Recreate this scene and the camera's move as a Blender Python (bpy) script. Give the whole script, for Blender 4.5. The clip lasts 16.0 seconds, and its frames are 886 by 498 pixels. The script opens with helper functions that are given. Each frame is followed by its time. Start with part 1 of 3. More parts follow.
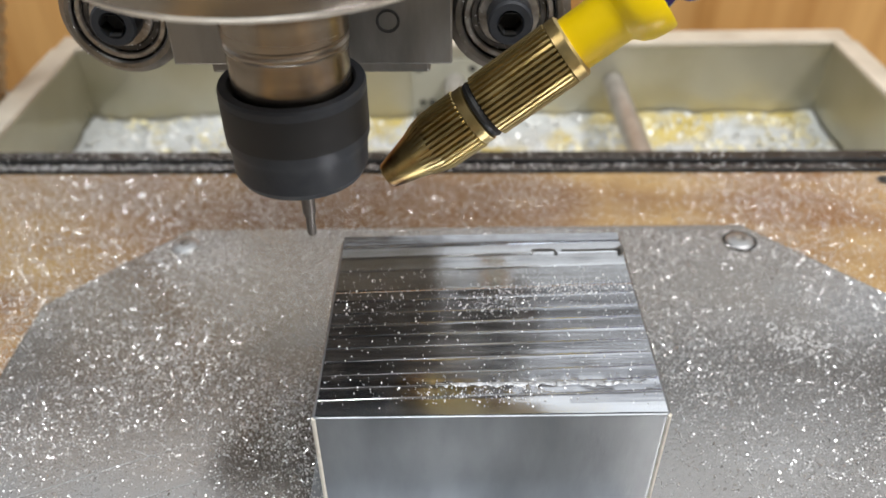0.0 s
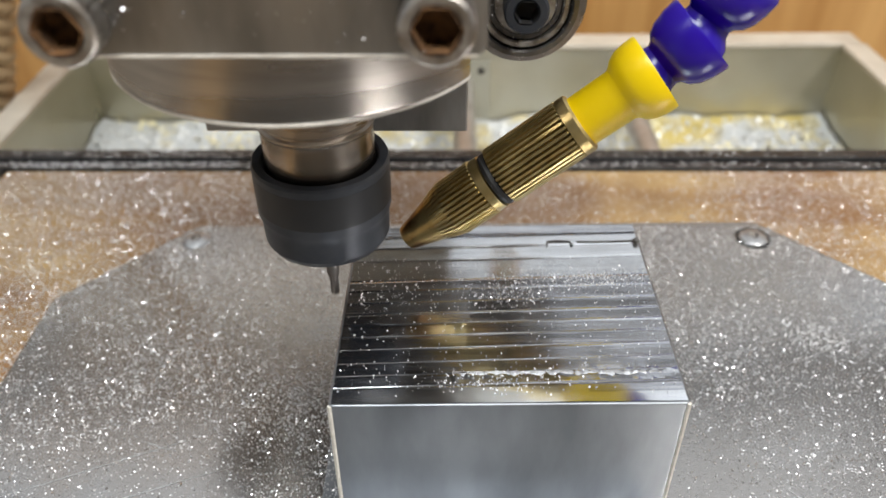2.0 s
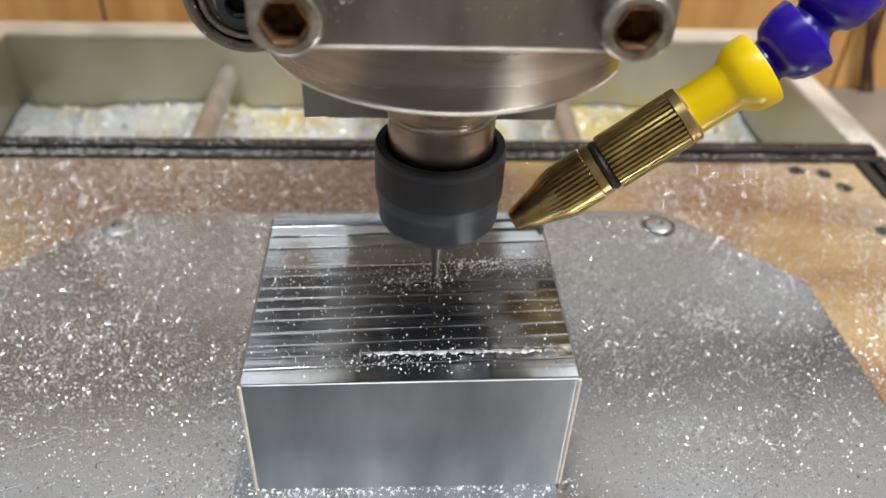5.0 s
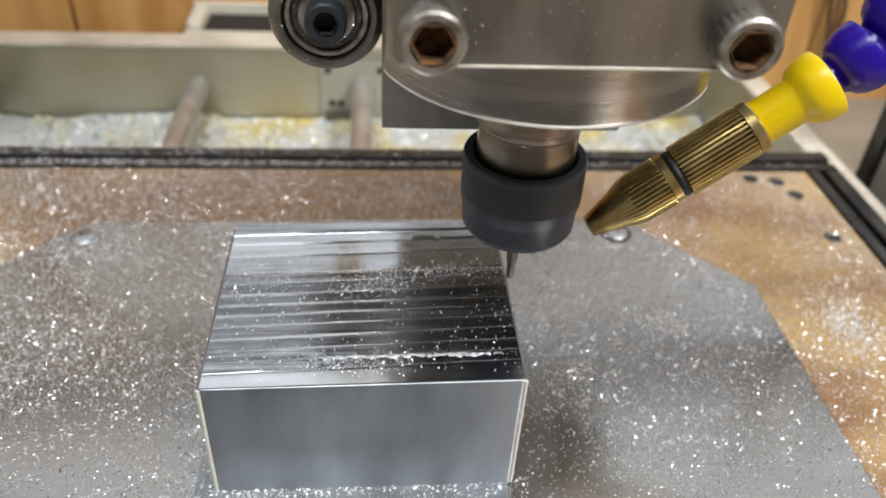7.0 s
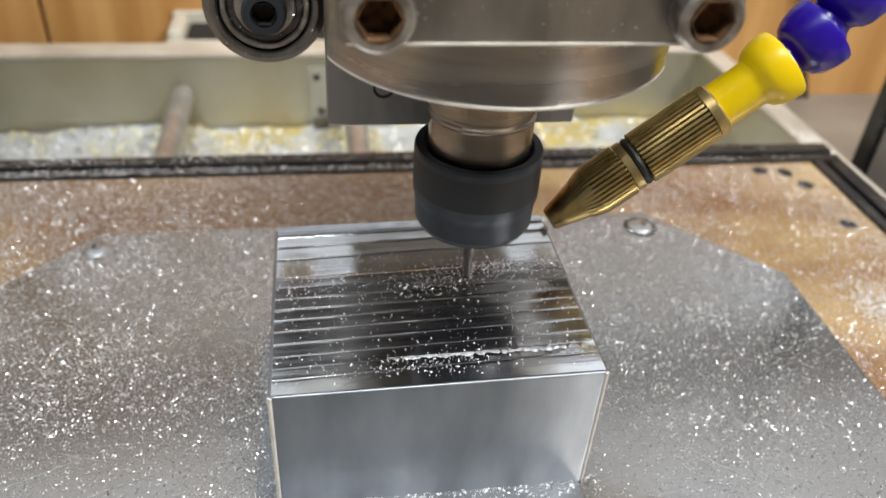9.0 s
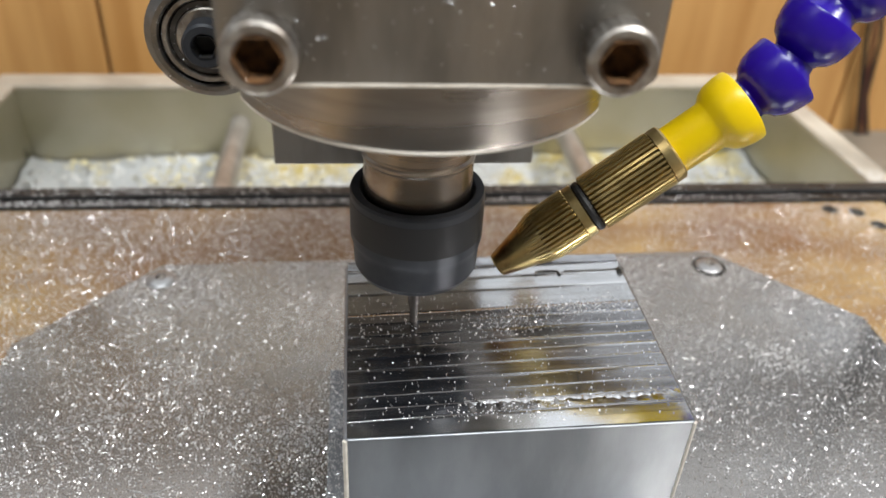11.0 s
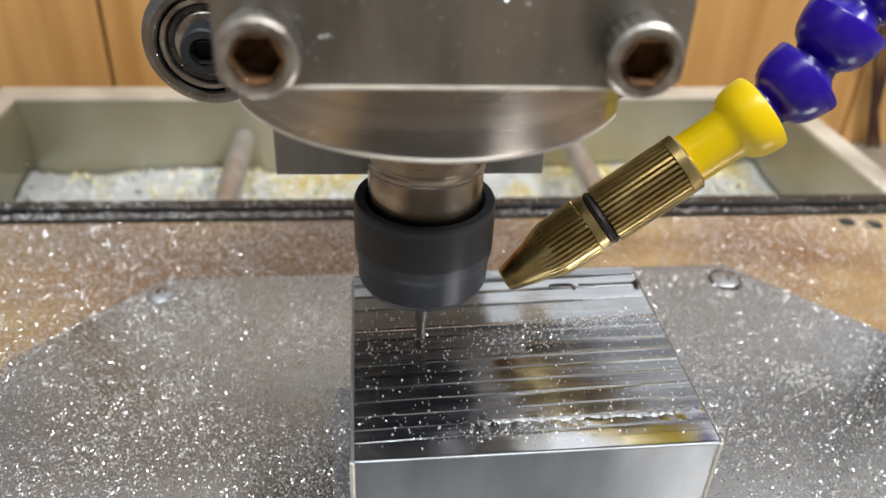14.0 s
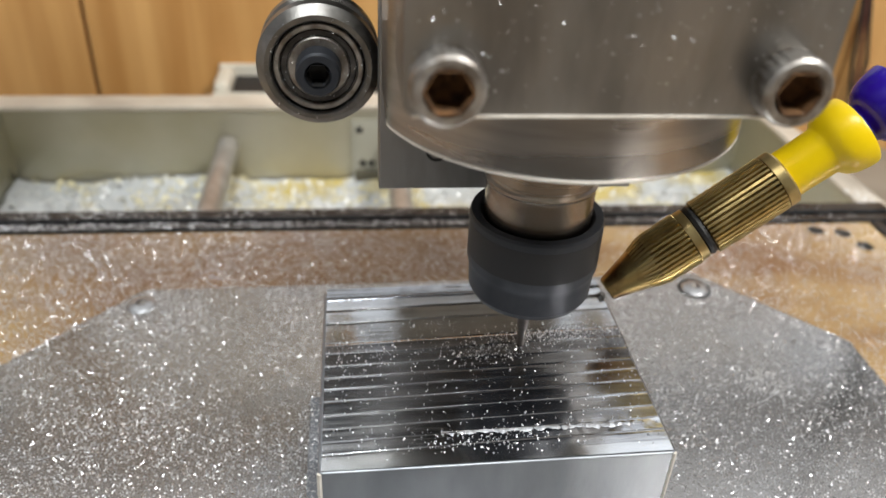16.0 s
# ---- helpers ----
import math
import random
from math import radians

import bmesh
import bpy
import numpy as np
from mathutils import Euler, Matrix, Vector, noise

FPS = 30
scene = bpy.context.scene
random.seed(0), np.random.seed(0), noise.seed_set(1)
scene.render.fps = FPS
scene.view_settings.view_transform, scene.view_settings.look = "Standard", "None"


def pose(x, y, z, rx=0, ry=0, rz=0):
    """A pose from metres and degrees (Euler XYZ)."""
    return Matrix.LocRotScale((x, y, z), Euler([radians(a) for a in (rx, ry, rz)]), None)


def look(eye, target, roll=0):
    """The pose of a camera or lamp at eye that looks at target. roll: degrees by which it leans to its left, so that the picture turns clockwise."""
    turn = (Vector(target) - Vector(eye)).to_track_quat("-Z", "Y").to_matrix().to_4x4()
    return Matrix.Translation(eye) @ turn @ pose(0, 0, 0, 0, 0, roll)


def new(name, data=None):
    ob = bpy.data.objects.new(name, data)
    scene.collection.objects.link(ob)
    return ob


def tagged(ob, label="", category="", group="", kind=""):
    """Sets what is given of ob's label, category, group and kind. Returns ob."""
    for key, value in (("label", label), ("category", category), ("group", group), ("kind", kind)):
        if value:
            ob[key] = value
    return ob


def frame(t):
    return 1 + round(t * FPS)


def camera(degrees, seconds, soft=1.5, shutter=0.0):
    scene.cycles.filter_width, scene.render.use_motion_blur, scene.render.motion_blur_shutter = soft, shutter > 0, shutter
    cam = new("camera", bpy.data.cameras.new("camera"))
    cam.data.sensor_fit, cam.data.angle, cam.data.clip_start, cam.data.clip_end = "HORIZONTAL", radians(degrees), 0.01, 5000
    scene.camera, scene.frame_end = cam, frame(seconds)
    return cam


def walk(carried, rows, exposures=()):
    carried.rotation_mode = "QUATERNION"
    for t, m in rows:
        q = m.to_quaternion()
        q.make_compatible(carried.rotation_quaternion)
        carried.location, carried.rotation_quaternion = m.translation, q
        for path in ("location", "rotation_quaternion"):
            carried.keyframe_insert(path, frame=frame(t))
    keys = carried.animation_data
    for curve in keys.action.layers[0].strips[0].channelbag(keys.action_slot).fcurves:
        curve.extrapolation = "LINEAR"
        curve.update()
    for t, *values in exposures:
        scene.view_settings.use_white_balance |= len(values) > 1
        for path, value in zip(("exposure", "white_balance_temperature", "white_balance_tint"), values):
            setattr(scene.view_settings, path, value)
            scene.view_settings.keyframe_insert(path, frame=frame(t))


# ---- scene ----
cam = camera(58.9, 16.0)
# t, eye x, y, z, yaw, pitch, roll
ROWS = [
    (0.0, -0.01006, -0.15039, 0.17917, 0.436, -37.585, -0.384),
    (0.5, -0.00939, -0.15668, 0.17869, 0.472, -37.098, -0.347),
    (1.0, -0.00978, -0.15506, 0.17497, 0.646, -36.922, -0.409),
    (1.5, -0.013, -0.1545, 0.17529, 0.75, -36.781, -0.424),
    (2.0, -0.01344, -0.15269, 0.17409, 0.675, -36.818, -0.347),
    (2.5, -0.0108, -0.15222, 0.17492, 0.531, -36.831, -0.482),
    (3.0, -0.00619, -0.15215, 0.17416, -0.025, -36.876, -0.473),
    (3.5, -0.00363, -0.15354, 0.17488, -1.087, -36.913, 0.043),
    (4.0, -0.0029, -0.15574, 0.17721, -2.238, -37.056, 0.891),
    (4.5, -0.00419, -0.15487, 0.17852, -3.612, -37.424, 2.048),
    (4.7, -0.00487, -0.157, 0.17873, -4.066, -37.618, 2.404),
    (7.0, 0.0023, -0.16698, 0.18476, -6.207, -37.051, 3.543),
    (7.5, -0.00642, -0.16433, 0.18301, -7.981, -36.918, 3.601),
    (8.0, -0.01726, -0.1619, 0.18226, -10.174, -36.603, 3.755),
    (8.2, -0.02126, -0.16238, 0.17913, -11.111, -36.326, 4.325),
    (10.5, -0.03101, -0.15693, 0.1735, -7.984, -34.683, 3.079),
    (11.0, -0.03657, -0.1547, 0.17324, -7.257, -33.788, 3.116),
    (11.5, -0.04061, -0.15232, 0.17165, -6.985, -33.099, 3.163),
    (12.0, -0.04234, -0.15182, 0.17147, -7.081, -32.778, 3.197),
    (12.5, -0.04096, -0.15201, 0.16988, -7.16, -32.75, 3.104),
    (13.0, -0.03876, -0.15244, 0.16758, -7.0, -32.778, 2.928),
    (13.5, -0.03706, -0.1504, 0.16883, -6.826, -32.848, 2.824),
    (14.0, -0.0376, -0.14829, 0.16793, -6.883, -32.655, 2.846),
    (14.5, -0.03461, -0.14792, 0.1715, -7.232, -32.342, 3.119),
    (15.0, -0.02945, -0.14981, 0.17197, -7.478, -32.327, 3.153),
    (15.5, -0.03139, -0.15116, 0.17489, -7.653, -32.493, 3.232),
    (16.0, -0.03194, -0.15212, 0.17506, -7.583, -32.62, 3.096),
]
walk(cam, [(t, pose(x, y, z, 0, 0, yaw) @ pose(0, 0, 0, 90 + pitch) @ pose(0, 0, 0, 0, 0, roll)) for t, x, y, z, yaw, pitch, roll in ROWS])
cam.data.dof.use_dof = True
cam.data.dof.focus_distance = 0.186
cam.data.dof.aperture_fstop = 13.0

# ---- world and light ----
world = bpy.data.worlds.new("world")
scene.world = world
world.use_nodes = True
world.node_tree.nodes["Background"].inputs[0].default_value = (0.8, 0.9, 1.0, 1)
world.node_tree.nodes["Background"].inputs[1].default_value = 0.05
scene.view_settings.exposure = -0.30


def area_lamp(name, eye, target, sx, sy, watts, colour):
    data = bpy.data.lights.new(name, "AREA")
    data.shape, data.size, data.size_y, data.energy, data.color = "RECTANGLE", sx, sy, watts, colour
    ob = new(name, data)
    ob.matrix_world = look(eye, target)
    return ob


area_lamp("ceiling_lamp_light", (-0.20, -0.38, 1.32), (-0.05, 0.05, 0.0), 0.80, 0.25, 19, (0.95, 0.985, 1.0))
area_lamp("ceiling_lamp_light", (0.82, -0.58, 1.22), (0.0, 0.10, 0.0), 0.35, 0.35, 23, (1.0, 0.975, 0.945))


# ---- materials ----
def material(name, colour, rough=0.5, metal=0.0, colour2=None, scale=40.0, detail=6.0, stretch=(1, 1, 1), bump=0.0, bump_scale=200.0,
             rough_var=0.0, contrast=(0.35, 0.65), random_value=0.0, specular=0.5, patches=()):
    """Rows of centre x, y, half sizes, colour and strength tint patches with a ragged outline, in the object's space.
    """
    m = bpy.data.materials.new(name)
    m.use_nodes = True
    nt = m.node_tree
    b = nt.nodes["Principled BSDF"]
    b.inputs["Base Color"].default_value = (*colour, 1)
    b.inputs["Roughness"].default_value = rough
    b.inputs["Metallic"].default_value = metal
    b.inputs["Specular IOR Level"].default_value = specular
    coord = nt.nodes.new("ShaderNodeTexCoord")
    mapping = nt.nodes.new("ShaderNodeMapping")
    mapping.inputs["Scale"].default_value = stretch
    nt.links.new(coord.outputs["Object"], mapping.inputs[0])
    n = nt.nodes.new("ShaderNodeTexNoise")
    n.inputs["Scale"].default_value, n.inputs["Detail"].default_value = scale, detail
    nt.links.new(mapping.outputs[0], n.inputs["Vector"])
    ramp = nt.nodes.new("ShaderNodeMapRange")
    ramp.inputs[1].default_value, ramp.inputs[2].default_value = contrast
    nt.links.new(n.outputs["Fac"], ramp.inputs[0])
    colour_out = None
    if colour2:
        mix = nt.nodes.new("ShaderNodeMix")
        mix.data_type = "RGBA"
        mix.inputs[6].default_value, mix.inputs[7].default_value = (*colour, 1), (*colour2, 1)
        nt.links.new(ramp.outputs[0], mix.inputs[0])
        colour_out = mix.outputs[2]
    if random_value:
        hsv = nt.nodes.new("ShaderNodeHueSaturation")
        hsv.inputs["Color"].default_value = (*colour, 1)
        if colour_out:
            nt.links.new(colour_out, hsv.inputs["Color"])
        geo = nt.nodes.new("ShaderNodeNewGeometry")
        r = nt.nodes.new("ShaderNodeMapRange")
        r.inputs[3].default_value, r.inputs[4].default_value = 1 - random_value, 1 + random_value
        nt.links.new(geo.outputs["Random Per Island"], r.inputs[0])
        nt.links.new(r.outputs[0], hsv.inputs["Value"])
        colour_out = hsv.outputs[0]
    for cx, cy, rx, ry, tint, strength in patches:
        place = nt.nodes.new("ShaderNodeMapping")
        place.inputs["Location"].default_value, place.inputs["Scale"].default_value = (-cx / rx, -cy / ry, 0), (1 / rx, 1 / ry, 0)
        nt.links.new(coord.outputs["Object"], place.inputs[0])
        far = nt.nodes.new("ShaderNodeVectorMath")
        far.operation = "LENGTH"
        nt.links.new(place.outputs[0], far.inputs[0])
        ragged = nt.nodes.new("ShaderNodeTexNoise")
        ragged.inputs["Scale"].default_value, ragged.inputs["Detail"].default_value = 45, 6
        nt.links.new(coord.outputs["Object"], ragged.inputs["Vector"])
        total = nt.nodes.new("ShaderNodeMath")
        total.operation = "MULTIPLY_ADD"
        total.inputs[1].default_value = 1.3
        nt.links.new(ragged.outputs["Fac"], total.inputs[0])
        nt.links.new(far.outputs["Value"], total.inputs[2])
        mask = nt.nodes.new("ShaderNodeMapRange")
        mask.inputs[1].default_value, mask.inputs[2].default_value, mask.inputs[3].default_value, mask.inputs[4].default_value = 1.2, 1.9, strength, 0.0
        nt.links.new(total.outputs[0], mask.inputs[0])
        blend = nt.nodes.new("ShaderNodeMix")
        blend.data_type = "RGBA"
        blend.inputs[6].default_value, blend.inputs[7].default_value = (*colour, 1), (*tint, 1)
        nt.links.new(mask.outputs[0], blend.inputs[0])
        if colour_out:
            nt.links.new(colour_out, blend.inputs[6])
        colour_out = blend.outputs[2]
    if colour_out:
        nt.links.new(colour_out, b.inputs["Base Color"])
    if rough_var:
        n2 = nt.nodes.new("ShaderNodeTexNoise")
        n2.inputs["Scale"].default_value, n2.inputs["Detail"].default_value = scale * 0.37, 8
        nt.links.new(mapping.outputs[0], n2.inputs["Vector"])
        r2 = nt.nodes.new("ShaderNodeMapRange")
        r2.inputs[1].default_value, r2.inputs[2].default_value = 0.3, 0.7
        r2.inputs[3].default_value, r2.inputs[4].default_value = max(0.02, rough - rough_var), rough + rough_var
        nt.links.new(n2.outputs["Fac"], r2.inputs[0])
        nt.links.new(r2.outputs[0], b.inputs["Roughness"])
    if bump:
        n3 = nt.nodes.new("ShaderNodeTexNoise")
        n3.inputs["Scale"].default_value, n3.inputs["Detail"].default_value = bump_scale, 5
        nt.links.new(mapping.outputs[0], n3.inputs["Vector"])
        bp = nt.nodes.new("ShaderNodeBump")
        bp.inputs["Strength"].default_value, bp.inputs["Distance"].default_value = bump, 0.0004
        nt.links.new(n3.outputs["Fac"], bp.inputs["Height"])
        nt.links.new(bp.outputs[0], b.inputs["Normal"])
    return m


# Browner ragged patches at the left and at the right rear.
ALU_PLATE = material("worn aluminium", (0.445, 0.445, 0.445), 0.19, 0.97, (0.37, 0.36, 0.35), 11, 7, rough_var=0.06, bump=0.05, bump_scale=600, contrast=(0.4, 0.62), stretch=(1, 2, 1),
                     patches=((-0.080, 0.060, 0.085, 0.055, (0.41, 0.35, 0.28), 0.75), (-0.100, 0.0, 0.060, 0.035, (0.43, 0.37, 0.32), 0.6), (0.075, 0.075, 0.06, 0.035, (0.39, 0.355, 0.315), 0.6)))
ALU_TOP = material("milled aluminium", (0.66, 0.685, 0.73), 0.18, 1.0, (0.40, 0.415, 0.45), 500, 7, rough_var=0.07, bump=0.12, bump_scale=700, stretch=(0.06, 1, 1))
# Lighter copy of ALU_TOP: the lanes' bright reflection is put into the colour.
ALU_TOP_LIT = material("lit milled aluminium", (0.84, 0.87, 0.91), 0.17, 1.0, (0.72, 0.75, 0.79), 500, 7, rough_var=0.05, bump=0.035, bump_scale=700, stretch=(0.06, 1, 1))
ALU_SAWN = material("drawn aluminium", (0.37, 0.39, 0.415), 0.40, 1.0, (0.25, 0.265, 0.285), 60, 8, rough_var=0.08, bump=0.10, bump_scale=800, stretch=(1, 1, 0.35))
ALU_CLAMP = material("grimy clamp aluminium", (0.33, 0.315, 0.295), 0.45, 1.0, (0.20, 0.19, 0.175), 70, 10, rough_var=0.09, bump=0.14, bump_scale=900, contrast=(0.4, 0.62), stretch=(1, 1, 0.3))
STEEL = material("turned steel", (0.62, 0.60, 0.57), 0.22, 1.0, (0.48, 0.45, 0.42), 300, 5, rough_var=0.06, stretch=(0.1, 0.1, 1))
BOLT_STEEL = material("zinc bolt steel", (0.54, 0.52, 0.49), 0.42, 1.0, (0.24, 0.21, 0.18), 250, 8, rough_var=0.1, bump=0.25, bump_scale=900)
RUST = material("rusty socket", (0.17, 0.085, 0.035), 0.8, 0.0, (0.05, 0.028, 0.015), 500, 6, specular=0.2)
BLACK_NUT = material("black oxide steel", (0.030, 0.034, 0.042), 0.46, 0.1, (0.038, 0.041, 0.048), 300, 5, rough_var=0.05, specular=0.32)
BRASS = material("brass", (0.60, 0.48, 0.23), 0.36, 1.0, (0.46, 0.355, 0.155), 250, 6, rough_var=0.08)
BRASS_SCORCHED = material("heat-tinted brass", (0.52, 0.39, 0.16), 0.30, 1.0, (0.20, 0.11, 0.045), 130, 4, rough_var=0.06, contrast=(0.42, 0.6))
RUBBER = material("black rubber", (0.012, 0.012, 0.013), 0.5)
YELLOW = material("yellow plastic", (0.92, 0.66, 0.0), 0.30, 0, (0.88, 0.61, 0.0), 60, 4, bump=0.02, bump_scale=300)
PURPLE = material("violet blue plastic", (0.024, 0.004, 0.34), 0.25, 0, (0.020, 0.004, 0.29), 60, 4, bump=0.02, bump_scale=300)
BOARD = material("stained plywood", (0.50, 0.345, 0.160), 0.48, 0, (0.25, 0.135, 0.062), 11, 10, rough_var=0.10, bump=0.15, bump_scale=400, stretch=(1, 2.5, 1), specular=0.35,
                 patches=((-0.035, 0.118, 0.10, 0.030, (0.20, 0.115, 0.065), 0.85), (-0.17, 0.13, 0.05, 0.02, (0.30, 0.22, 0.15), 0.5)))
BLACK_RAIL = material("black rubber rail", (0.012, 0.012, 0.013), 0.32, 0, (0.03, 0.03, 0.03), 60, 6, rough_var=0.12)
TRAY = material("dull sheet metal", (0.55, 0.53, 0.44), 0.36, 0.65, (0.42, 0.39, 0.28), 12, 8, rough_var=0.1, bump=0.05)
RIM = material("cream tray rim", (0.68, 0.62, 0.52), 0.5, 0.0, (0.50, 0.44, 0.36), 30, 6, bump=0.1)
WALL_WOOD = material("varnished pine", (0.66, 0.375, 0.135), 0.42, 0, (0.48, 0.24, 0.072), 9, 8, stretch=(5, 5, 0.35), rough_var=0.08, bump=0.05, random_value=0.1)
PLASTER = material("room plaster", (0.45, 0.43, 0.40), 0.8, 0, (0.40, 0.38, 0.35), 5, 5)
BENCH = material("bench top", (0.30, 0.26, 0.21), 0.6, 0, (0.22, 0.19, 0.15), 20, 7, bump=0.1)
CHIP = material("aluminium chips", (0.90, 0.90, 0.91), 0.42, 0.35, random_value=0.12)
CHIP_DIRTY = material("oily chips", (0.80, 0.74, 0.50), 0.55, 0.0, random_value=0.25)
CHIP_PALE = material("pale tray chips", (0.80, 0.80, 0.78), 0.40, 0.25, random_value=0.2)
HEAP = material("chip heap", (0.62, 0.64, 0.64), 0.6, 0.1, (0.66, 0.54, 0.20), 24, 5, contrast=(0.48, 0.60), bump=0.6, bump_scale=180)
PALE_WALL = material("pale plaster", (0.70, 0.72, 0.75), 0.8, 0, (0.62, 0.64, 0.67), 4, 6)
GREY_PANEL = material("grey painted panel", (0.28, 0.27, 0.25), 0.5, 0, (0.22, 0.21, 0.19), 15, 6, bump=0.05)
TAN = material("tan corrugated hose", (0.55, 0.38, 0.21), 0.5, 0, (0.45, 0.30, 0.16), 60, 5)
WIRE = material("dark cable", (0.02, 0.018, 0.016), 0.45)
WIRE_RED = material("brown cable", (0.10, 0.03, 0.02), 0.45)
SCRATCH = material("bright scratch", (0.75, 0.75, 0.75), 0.3, 1.0)
STEEL_WARM = material("bronze-tinted steel", (0.40, 0.355, 0.305), 0.26, 1.0, (0.27, 0.23, 0.19), 300, 5, rough_var=0.08, stretch=(0.1, 0.1, 1))
WHEEL = material("dark wheel steel", (0.30, 0.29, 0.27), 0.33, 1.0, (0.20, 0.19, 0.18), 200, 7, rough_var=0.08, bump=0.15, bump_scale=900)
SCREW = material("bright screw", (0.56, 0.57, 0.58), 0.45, 1.0, (0.40, 0.40, 0.41), 300, 5, bump=0.1, bump_scale=900)
BODY = material("turned spindle body", (0.46, 0.43, 0.40), 0.30, 1.0, (0.31, 0.29, 0.265), 300, 5, rough_var=0.06, stretch=(0.1, 0.1, 1))
CHIP_BRIGHT = material("bright aluminium chips", (0.86, 0.87, 0.89), 0.28, 1.0, random_value=0.12)
TORN = material("torn aluminium", (0.70, 0.72, 0.75), 0.55, 1.0, (0.36, 0.37, 0.39), 900, 6, bump=0.5, bump_scale=2500)
# Pale colour for the edge highlights painted on block, clamp and spindle body.
EDGE = material("edge highlight", (0.88, 0.84, 0.76), 0.6, 0.6, (0.75, 0.70, 0.62), 300, 5)
SEAL = material("grimy bearing seal", (0.11, 0.10, 0.09), 0.5, 0.6, (0.05, 0.045, 0.04), 300, 8, bump=0.2, bump_scale=900)
CLIP = material("grey-green plastic", (0.42, 0.41, 0.34), 0.5, 0, (0.34, 0.33, 0.27), 30, 6, bump=0.05)
# Dark colour for the unseen strip that the metal mirrors.
DARK_STRIP = material("unseen dark reflection strip", (0.20, 0.19, 0.185), 0.7, 0, (0.15, 0.145, 0.14), 4, 6)
OLIVE = material("olive rubber", (0.12, 0.11, 0.075), 0.6, 0, (0.09, 0.08, 0.055), 60, 5)
STEEL_BLUE = material("ground tool steel", (0.15, 0.13, 0.115), 0.55, 1.0, (0.18, 0.165, 0.15), 400, 4)
ROD = material("dull steel rod", (0.60, 0.58, 0.56), 0.30, 0.6, (0.44, 0.41, 0.38), 90, 6)
# Near-black colour standing for the shade in holes, grooves and recesses.
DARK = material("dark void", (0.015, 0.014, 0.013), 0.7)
CREAM = material("cream plastic", (0.66, 0.62, 0.52), 0.5, 0, (0.58, 0.54, 0.45), 25, 5)


# ---- building helpers ----
def part(name, bm, mat, parent=None, label="", smooth=False, sharp=0.4):
    me = bpy.data.meshes.new(name)
    bmesh.ops.recalc_face_normals(bm, faces=bm.faces)
    if smooth:
        for f in bm.faces:
            f.smooth = True
        for e in bm.edges:
            if len(e.link_faces) == 2 and e.calc_face_angle(0) > sharp:
                e.smooth = False
    bm.to_mesh(me)
    bm.free()
    me.materials.append(mat)
    ob = new(name, me)
    ob.parent = parent
    if label:
        ob["label"] = label
    return ob


def empty(name, x=0, y=0, z=0):
    ob = new(name)
    ob.empty_display_size = 0.02
    ob.matrix_world = pose(x, y, z)
    return ob


def box(x0, x1, y0, y1, z0, z1, bevel=0.0, segs=2):
    bm2 = bmesh.new()
    bmesh.ops.create_cube(bm2, size=1)
    for v in bm2.verts:
        v.co = Vector((x0 if v.co.x < 0 else x1, y0 if v.co.y < 0 else y1, z0 if v.co.z < 0 else z1))
    if bevel:
        bmesh.ops.bevel(bm2, geom=list(bm2.edges), offset=bevel, segments=segs, affect="EDGES", profile=0.5)
    return bm2


def lathe(profile, segs=64, m=None, radius=None):
    """A body turned about z from (r, z) pairs; r = 0 ends close it. radius(angle, r, z) may vary it."""
    bm = bmesh.new()
    rings = []
    for r, z in profile:
        if r <= 1e-7:
            rings.append([bm.verts.new((0, 0, z))])
            continue
        ring = []
        for i in range(segs):
            a = 2 * math.pi * i / segs
            q = radius(i, r, z) if radius else r
            ring.append(bm.verts.new((q * math.cos(a), q * math.sin(a), z)))
        rings.append(ring)
    for lo, hi in zip(rings, rings[1:]):
        for i in range(segs):
            j = (i + 1) % segs
            face = [lo[i % len(lo)], lo[j % len(lo)], hi[j % len(hi)], hi[i % len(hi)]]
            unique = [v for k, v in enumerate(face) if v not in face[:k]]
            if len(unique) > 2:
                bm.faces.new(unique)
    if m is not None:
        bmesh.ops.transform(bm, matrix=m, verts=bm.verts)
    return bm


def prism(outline, z0, z1, bevel=0.0, m=None):
    bm = bmesh.new()
    lo = [bm.verts.new((x, y, z0)) for x, y in outline]
    hi = [bm.verts.new((x, y, z1)) for x, y in outline]
    n = len(outline)
    bm.faces.new(lo[::-1])
    top = bm.faces.new(hi)
    for i in range(n):
        bm.faces.new((lo[i], lo[(i + 1) % n], hi[(i + 1) % n], hi[i]))
    if bevel:
        bmesh.ops.bevel(bm, geom=list(top.edges), offset=bevel, segments=2, affect="EDGES", profile=0.5)
    if m is not None:
        bmesh.ops.transform(bm, matrix=m, verts=bm.verts)
    return bm


def along(a, b):
    """A pose at a whose z axis points to b."""
    d = Vector(b) - Vector(a)
    return Matrix.Translation(a) @ d.to_track_quat("Z", "Y").to_matrix().to_4x4()


